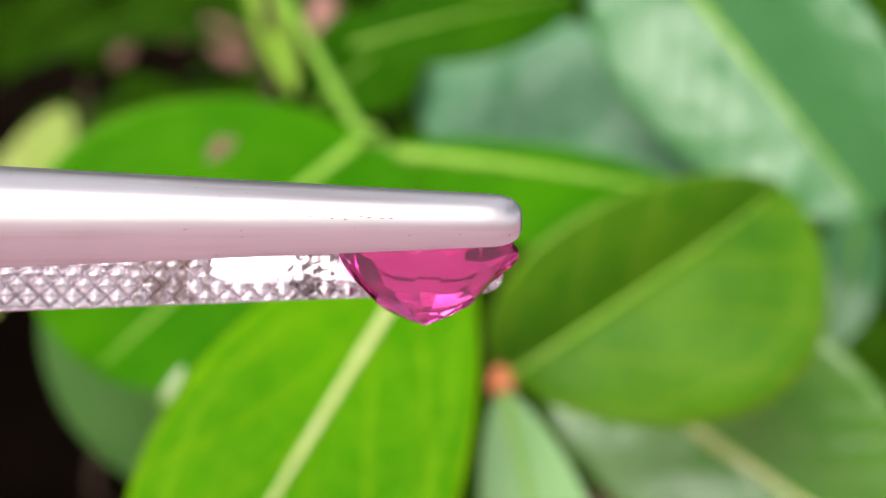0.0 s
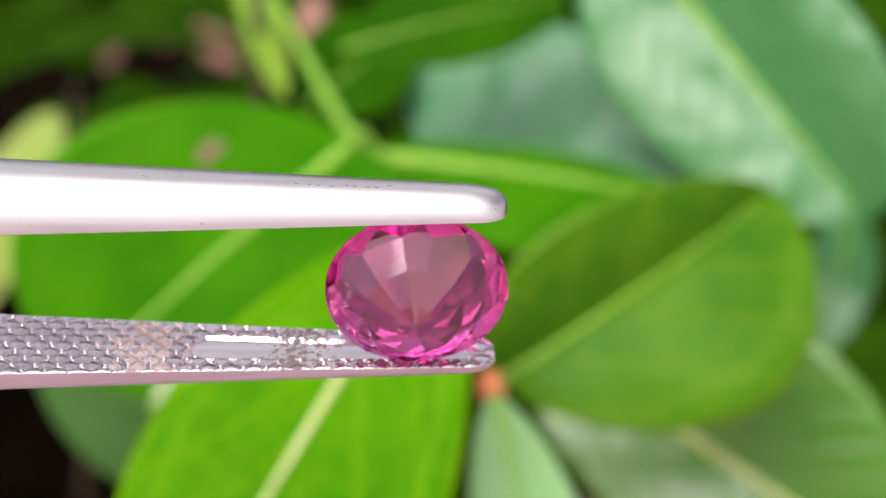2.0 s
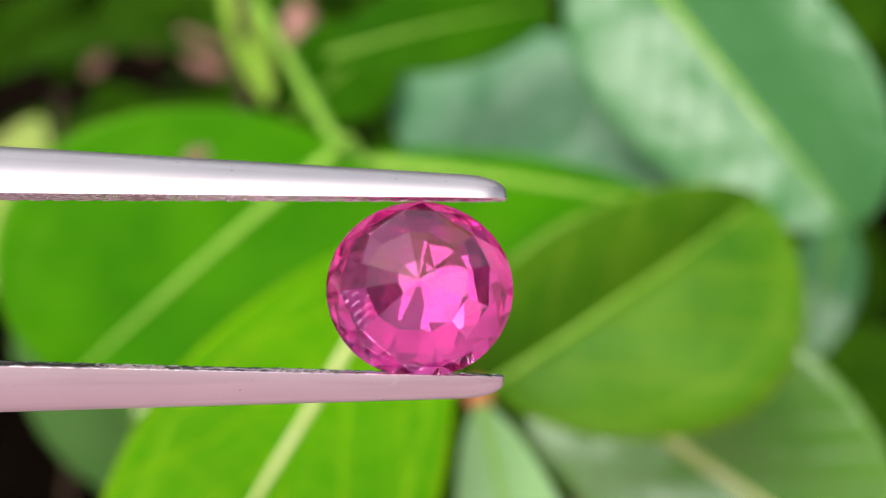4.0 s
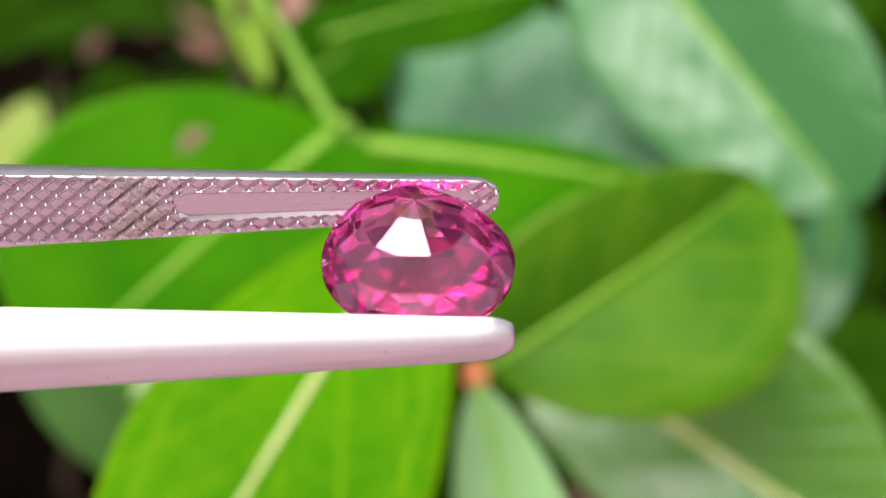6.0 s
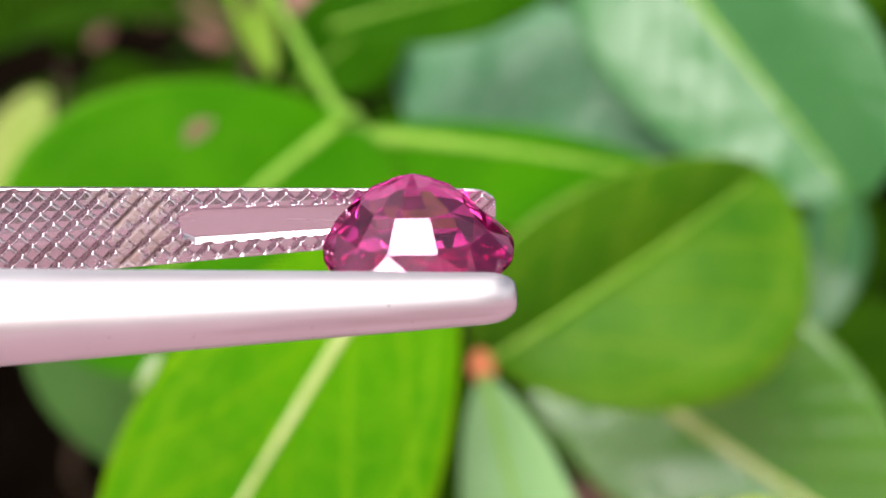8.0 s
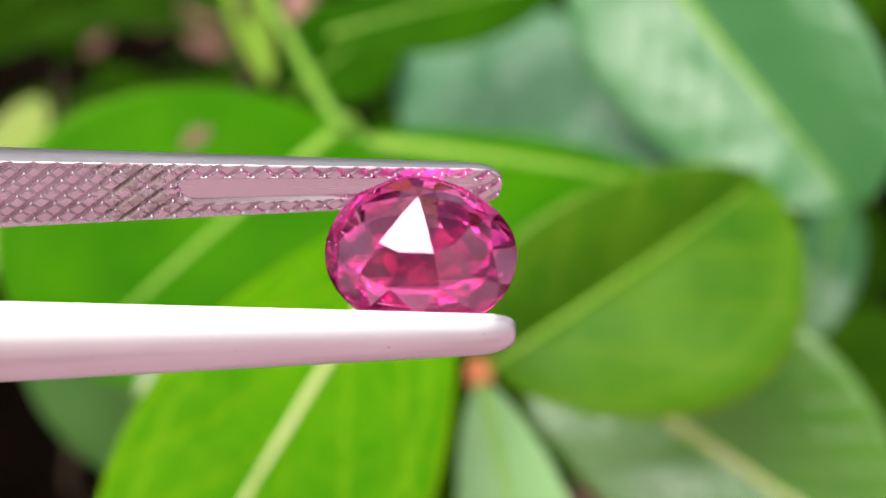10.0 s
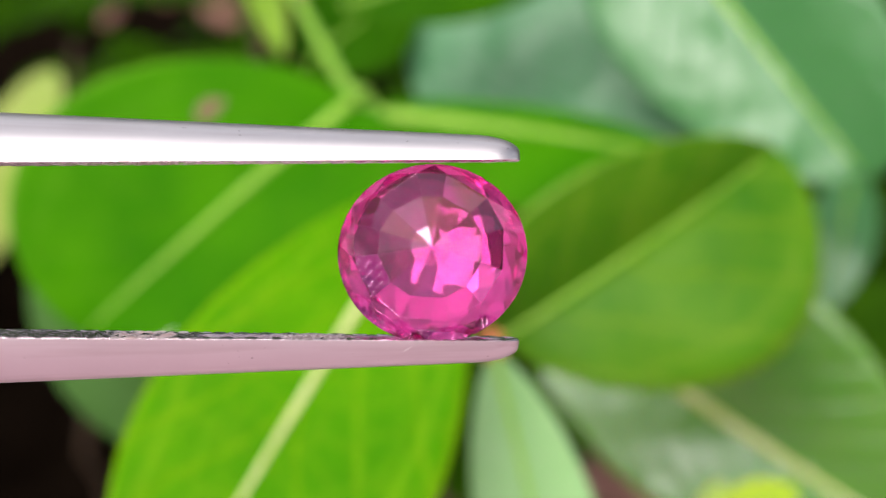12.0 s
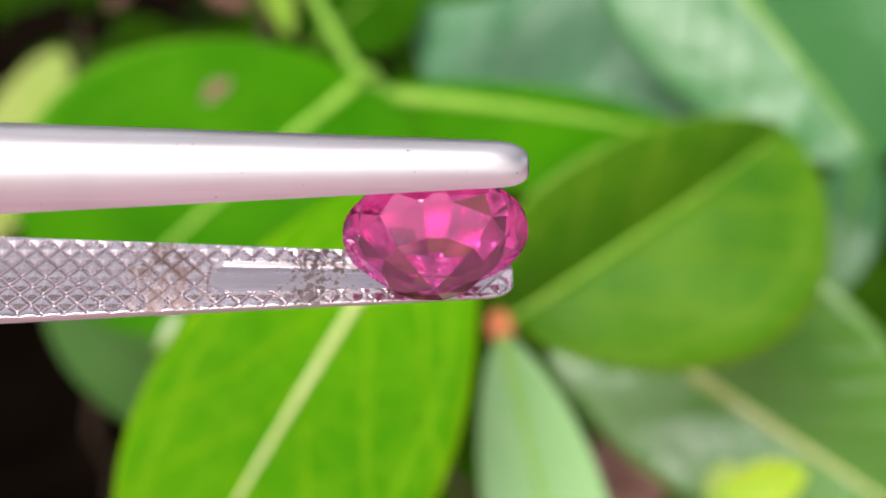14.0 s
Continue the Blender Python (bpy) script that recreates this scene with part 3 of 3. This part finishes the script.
def end_round(x, r=1.05, p=2.15):
    k = max(0.0, (x - (TIP - r)) / r)
    return max(0.0, 1 - k ** p) ** (1 / p)


def half_width(x):
    w = 2.29 - 0.101 * x
    if w > 4.4:
        w = 4.4 + 3.2 * (1 - math.exp(-(w - 4.4) / 3.2))
    return w / 2


def thickness(x, base):
    t = base - 0.052 * x
    return t if t < 1.9 else 1.9 + 0.3 * (1 - math.exp(-(t - 1.9) / 0.3))


RIM = radians(20)      # the back of a prong meets its edge at this slant
EDGE = 0.075      # height of the chamfer round a gripping face


def prong_body(side, thick):
    xs = [HINGE + (TIP - 4 - HINGE) * i / 70 for i in range(70)] + [TIP - 4 + 3.2 * i / 16 for i in range(16)] + [TIP - 0.8 * (1 - i / 20) ** 1.6 for i in range(20)] + [TIP - 0.0005]
    arc = 26
    verts, faces = [], []
    for x in xs:
        e = max(end_round(x), 0.05)
        w, t = half_width(x) * (0.34 + 0.66 * e), thickness(x, thick) * (0.42 + 0.58 * max(end_round(x, 1.6, 2.0), 0.05))
        ring = []
        for k in range(arc + 1):
            a = RIM + (math.pi - 2 * RIM) * k / arc
            ring.append((w * math.cos(a) / math.cos(RIM), EDGE + (t - EDGE) * (math.sin(a) - math.sin(RIM)) / (1 - math.sin(RIM))))
        rise, deep = EDGE + min(0.175, 0.2 * t), EDGE + min(0.27, 0.45 * t)
        ring += [(-w, EDGE), (-w * 0.93, rise), (-w * 0.6, deep), (w * 0.6, deep), (w * 0.93, rise), (w, EDGE)]
        for y, z in ring:
            verts.append((x * MM, y * MM, side * (gap(x) + z) * MM))
    n = arc + 7
    for i in range(len(xs) - 1):
        for k in range(n):
            if k in (arc, n - 1):      # a sharp rim: the back and the inside share no corner there
                continue
            a, b = i * n + k, i * n + (k + 1) % n
            f = (a, b, b + n, a + n)
            faces.append(f if side < 0 else f[::-1])
    faces.append(tuple(range(n)) if side > 0 else tuple(range(n))[::-1])
    last = (len(xs) - 1) * n
    faces.append(tuple(range(last, last + n))[::-1] if side > 0 else tuple(range(last, last + n)))
    return mesh_of("prong", verts, faces, STEEL)


def knurl_height(x, y, w, slot, wide_cut, thin, cross, slope):
    """Depth below the gripping plane, in mm: two sets of slanting cuts, and a shallow hollow along the middle."""
    pitch = 0.88
    depth = 0.0
    for k, cut, wide in ((x + y, 0.28, wide_cut), (x - y, cross, thin)):
        f = abs((k / pitch + 0.5) % 1.0 - 0.5) * 2      # 0 in the cut, 1 midway
        depth = max(depth, cut * (1 - f / wide), slope * (1 - f))      # groove, and the slope of the little pyramid beside it
    depth *= 1 - 0.7 * min(1.0, max(0.0, (abs(y) / w - 0.84) / 0.14))      # edges worn flat
    k = (x - slot) / 1.2
    half = (0.48 * w + 0.06) * (min(1.0, 0.55 + k) if k > 0.25 * y / w else 0)
    if x > TIP - 1.5:
        half *= max(0.0, 1 - ((x - TIP + 1.5) / 0.8) ** 2)
    if half > 0 and abs(y) < half:
        inside = 1 - (y / half) ** 2
        depth = max(depth * (1 - min(1.0, 5 * inside)), 0.20 * min(1.0, 1.9 * inside))
    return max(min(depth, EDGE + 2.0 * (w - abs(y))), EDGE - (w - abs(y)))


def knurled_face(side, *cuts):
    xs = np.concatenate([np.arange(-24, TIP - 0.8, 0.036), TIP - 0.8 * (1 - np.linspace(0, 1, 26)) ** 1.3])
    ss = np.concatenate([[-1.0], np.linspace(-1, 1, 121), [1.0]])
    n = len(ss)
    verts, faces = [], []
    for x in xs:
        x = min(float(x), TIP - 0.004)
        w = half_width(x) * (0.34 + 0.66 * max(end_round(x), 0.05)) 
        for k, s in enumerate(ss):
            d = EDGE + 0.002 if k in (0, n - 1) else knurl_height(x, s * w, w, *cuts)
            verts.append((x * MM, s * w * MM, side * (gap(x) + d) * MM))
    for i in range(len(xs) - 1):
        for k in range(n - 1):
            a = i * n + k
            f = (a, a + 1, a + n + 1, a + n)
            faces.append(f[::-1] if side > 0 else f)
    me = mesh_of("knurled_face", verts, faces, KNURL)
    me.materials.append(STEEL)
    me.polygons.foreach_set("material_index", [int(i % (n - 1) in (0, n - 2)) for i in range(len(faces))])
    return me


def tweezers():
    thing = tagged(new("tweezers"), "brushed steel gem tweezers with cross-cut gripping tips, holding the stone", "tweezers")
    for side, thick, *cuts in ((1, 1.10, -8.9, 0.46, 0.24, 0.16, 0.03), (-1, 1.04, -8.7, 0.22, 0.22, 0.24, 0.09)):      # where the hollow ends, widths and depths of the cuts, slope of the points
        arm = part("prong", prong_body(side, thick), thing, "satin steel prong tapering to a blunt rounded tip")
        part("knurled_face", knurled_face(side, *cuts), arm, "cross-cut gripping face with a shallow hollow")
        if side > 0:      # short dark scuffs along the back
            rng = random.Random(3)
            for i in range(9):
                x0, a, run = -4.6 + 0.42 * i + rng.uniform(-0.1, 0.1), radians(101 + rng.uniform(-4, 4)), rng.uniform(0.10, 0.26)
                mark = []
                for q in range(4):
                    x = x0 + run * q / 3
                    mark.append(Vector((x, half_width(x) * math.cos(a) / math.cos(RIM), gap(x) + EDGE - 0.008 + (thickness(x, thick) - EDGE) * (math.sin(a) - math.sin(RIM)) / (1 - math.sin(RIM)))) * MM)
                part("scuff", mesh_of("scuff", *tube(mark, [0.008 * MM, 0.017 * MM, 0.015 * MM, 0.007 * MM], 6), TARNISH), arm, "short dark scuff mark")
        if side < 0:      # a wisp of lint on the outer side
            curl = []
            for i in range(13):
                x, a = -0.95 + 0.16 * math.sin(i * 0.33), radians(22 + 1.2 * i)
                curl.append(Vector((x, -half_width(x) * math.cos(a) / math.cos(RIM), -(gap(x) + EDGE + (thickness(x, thick) - EDGE) * (math.sin(a) - math.sin(RIM)) / (1 - math.sin(RIM))))) * MM)
            part("lint", mesh_of("lint", *tube(curl, [0.0045 * MM] * 13, 6), LINT), arm, "tiny curl of white lint")
    z = gap(HINGE) + 0.4
    bm = bmesh.new()
    bmesh.ops.create_cube(bm, size=1, matrix=Matrix.Translation((HINGE * MM, 0, 0)) @ Matrix.Diagonal((9 * MM, 7 * MM, max(z, 1.0) * 2 * MM, 1)))
    bmesh.ops.bevel(bm, geom=bm.edges[:], offset=0.4 * MM, segments=2, affect="EDGES")
    me = bpy.data.meshes.new("joint")
    bm.to_mesh(me)
    bm.free()
    me.materials.append(STEEL)
    part("joint", me, thing, "riveted steel end that joins the prongs")
    return thing


# ---- the stone: pavilion towards -y, table towards +y ----
def gemstone():
    rng = random.Random(7)
    n = 12
    turn = [2 * math.pi * (k + 0.5 + rng.uniform(-0.2, 0.2)) / n for k in range(n)]
    rx, rz, drop = 3.5, 3.3, -0.14
    thing = tagged(new("gemstone"), "round faceted magenta-pink sapphire held between steel tweezer tips", "gemstone")

    def vert(r, d, a):
        lean = min(1.0, max(0.0, (d - 0.52) / 0.73))      # the pavilion sits a little higher than the girdle
        down = max(0.0, (d - 0.52) / 2.74)
        belly = 4 * down * (1 - down) * max(0.0, -math.sin(a))      # and is fuller on its lower side
        r, d = r * (1 + 0.09 * belly), d + 0.16 * belly
        z = rz * r * math.sin(a) + drop * (1 - lean) + 0.21 * lean
        slant = 0.30 * z * min(1.0, max(0.0, (0.28 - d) / 1.06))      # the table lies askew, as on a native cut
        return Vector((rx * r * math.cos(a) - 0.2 * lean, slant - d, z)) * MM

    def between(k):
        a, b = turn[k % n], turn[(k + 1) % n]
        return (a + b + (2 * math.pi if b < a else 0)) / 2

    culet = Vector((-0.2, -3.26, 0.21)) * MM
    steps = [[vert(r, d, a) for a in turn] for r, d in ((0.21, 2.93), (0.54, 2.24))]
    steps.append([vert(0.80, 1.25, a) for a in turn])
    rim = [vert(0.955, 0.76, between(k)) for k in range(n)]
    # girdle: four corners to a sector, so that its outline is nearly round
    fine = [turn[k] + (between(k) - turn[k]) * f * 2 for k in range(n) for f in (0, 0.25, 0.5, 0.75)]
    low, high = [vert(1.0, 0.52, a) for a in fine], [vert(1.0, 0.28, a) for a in fine]
    bezel = [vert(0.80, -0.44, turn[k]) for k in range(n)]
    table = [vert(0.58, -0.80, turn[k]) for k in range(n)]
    pavilion, girdle, crown = [], [], []
    for k in range(n):
        j = (k + 1) % n
        pavilion.append((culet, steps[0][k], steps[0][j]))
        for a, b in ((0, 1), (1, 2)):
            pavilion.append((steps[a][k], steps[b][k], steps[b][j], steps[a][j]))
        g = [low[(4 * k + i) % (4 * n)] for i in range(5)]
        h = [high[(4 * k + i) % (4 * n)] for i in range(5)]
        # small facets below the girdle
        pavilion += [(steps[2][k], rim[k], steps[2][j]), (steps[2][k], g[0], g[1], rim[k]), (steps[2][j], rim[k], g[3], g[4]), (rim[k], g[1], g[2]), (rim[k], g[2], g[3])]
        for i in range(4):
            girdle.append((g[i], h[i], h[i + 1], g[i + 1]))
        b, c = bezel[k], bezel[j]
        crown += [(h[0], h[1], b), (h[1], h[2], b), (h[2], h[3], c), (h[3], h[4], c), (h[2], b, c), (b, table[k], table[j], c)]
    heart = Vector((0, -0.9, 0)) * MM

    def flat(q):
        """A quad, or two triangles where its corners lie in no plane."""
        n3 = (q[1] - q[0]).cross(q[2] - q[0]).normalized()
        return [q] if abs(n3.dot(q[3] - q[0])) < 2e-6 else [(q[0], q[1], q[2]), (q[0], q[2], q[3])]

    def facets(name, polys, label):
        verts, faces = [], []
        for poly in (p for q in polys for p in ([q] if len(q) != 4 or name == "girdle" else flat(q))):
            out = (poly[1] - poly[0]).cross(poly[2] - poly[0])
            if out.dot(sum(poly, Vector()) / len(poly) - heart) < 0:
                poly = poly[::-1]
            faces.append(tuple(range(len(verts), len(verts) + len(poly))))
            verts += poly
        part(name, mesh_of(name, verts, faces, GEM, smooth=False), thing, label)

    facets("pavilion", pavilion, "pointed step-cut underside of the stone")
    facets("girdle", girdle, "thin rim of the stone")
    facets("crown", crown, "low faceted upper part of the stone")
    facets("table", [tuple(table)], "flat top facet of the stone")
    return thing


# seconds, roll of the tweezers, slope in the view, place in the view in mm (right, away, up)
HOLD = [(0, 73.5, -0.56, -0.541, 64.41, 0.146),
        (0.5, 60.0, -1.08, -0.712, 64.00, -0.671),
        (1, 48.9, -1.50, -0.659, 64.41, -1.010),
        (1.5, 41.7, -1.10, -0.747, 64.41, -0.731),
        (2, 33.1, -0.64, -1.012, 63.41, -1.241),
        (2.3, 27.0, -0.58, -0.977, 63.53, -0.780),
        (2.5, 23.0, -0.54, -0.954, 63.61, -0.854),
        (3, 13.9, -0.56, -1.038, 63.02, -0.942),
        (3.2, 11.3, -0.77, -0.934, 63.02, -1.481),
        (5.3, -30.7, 0.29, -0.869, 60.60, -0.731),
        (5.5, -34.7, 0.78, -1.077, 60.42, -0.604),
        (6, -42.3, 1.11, -0.913, 60.06, -0.636),
        (6.5, -49.6, 1.89, -1.277, 61.14, -0.425),
        (7, -56.2, 1.99, -1.357, 60.78, -0.734),
        (7.5, -61.7, 2.40, -1.229, 60.60, -0.402),
        (8, -62.0, 2.35, -0.901, 60.78, -0.255),
        (8.2, -59.6, 2.30, -0.713, 60.60, -0.730),
        (10.3, -33.4, 0.64, -0.836, 60.60, -0.268),
        (10.5, -30.3, 0.67, -0.887, 60.60, -0.399),
        (11, -19.9, 0.18, -0.573, 60.60, -0.015),
        (11.5, -10.9, -0.03, -0.557, 60.24, -0.009),
        (12, 1.4, -0.13, -0.409, 61.32, -0.024),
        (12.5, 8.2, -0.46, -0.364, 61.32, 0.249),
        (13, 20.7, -0.05, -0.333, 61.51, 1.067),
        (13.3, 29.8, 0.14, -0.330, 61.51, 0.970),
        (13.5, 35.9, 0.27, -0.328, 61.51, 1.315),
        (14, 52.2, 0.48, -0.291, 62.44, 0.962)]
TWEEZERS = tweezers()
STONE = gemstone()


def motions():
    sway = {t: turn for t, *turn in SWAY}
    rows = []
    for t, roll, slope, x, y, z in HOLD:
        held = pose(x * MM, y * MM, z * MM) @ pose(0, 0, 0, 0, 0, 4.04) @ pose(0, 0, 0, 0, -slope) @ pose(0, 0, 0, roll)
        rows.append((t, eye_turn(*sway[t]) @ held))
    walk(TWEEZERS, rows)
    walk(STONE, rows)


motions()
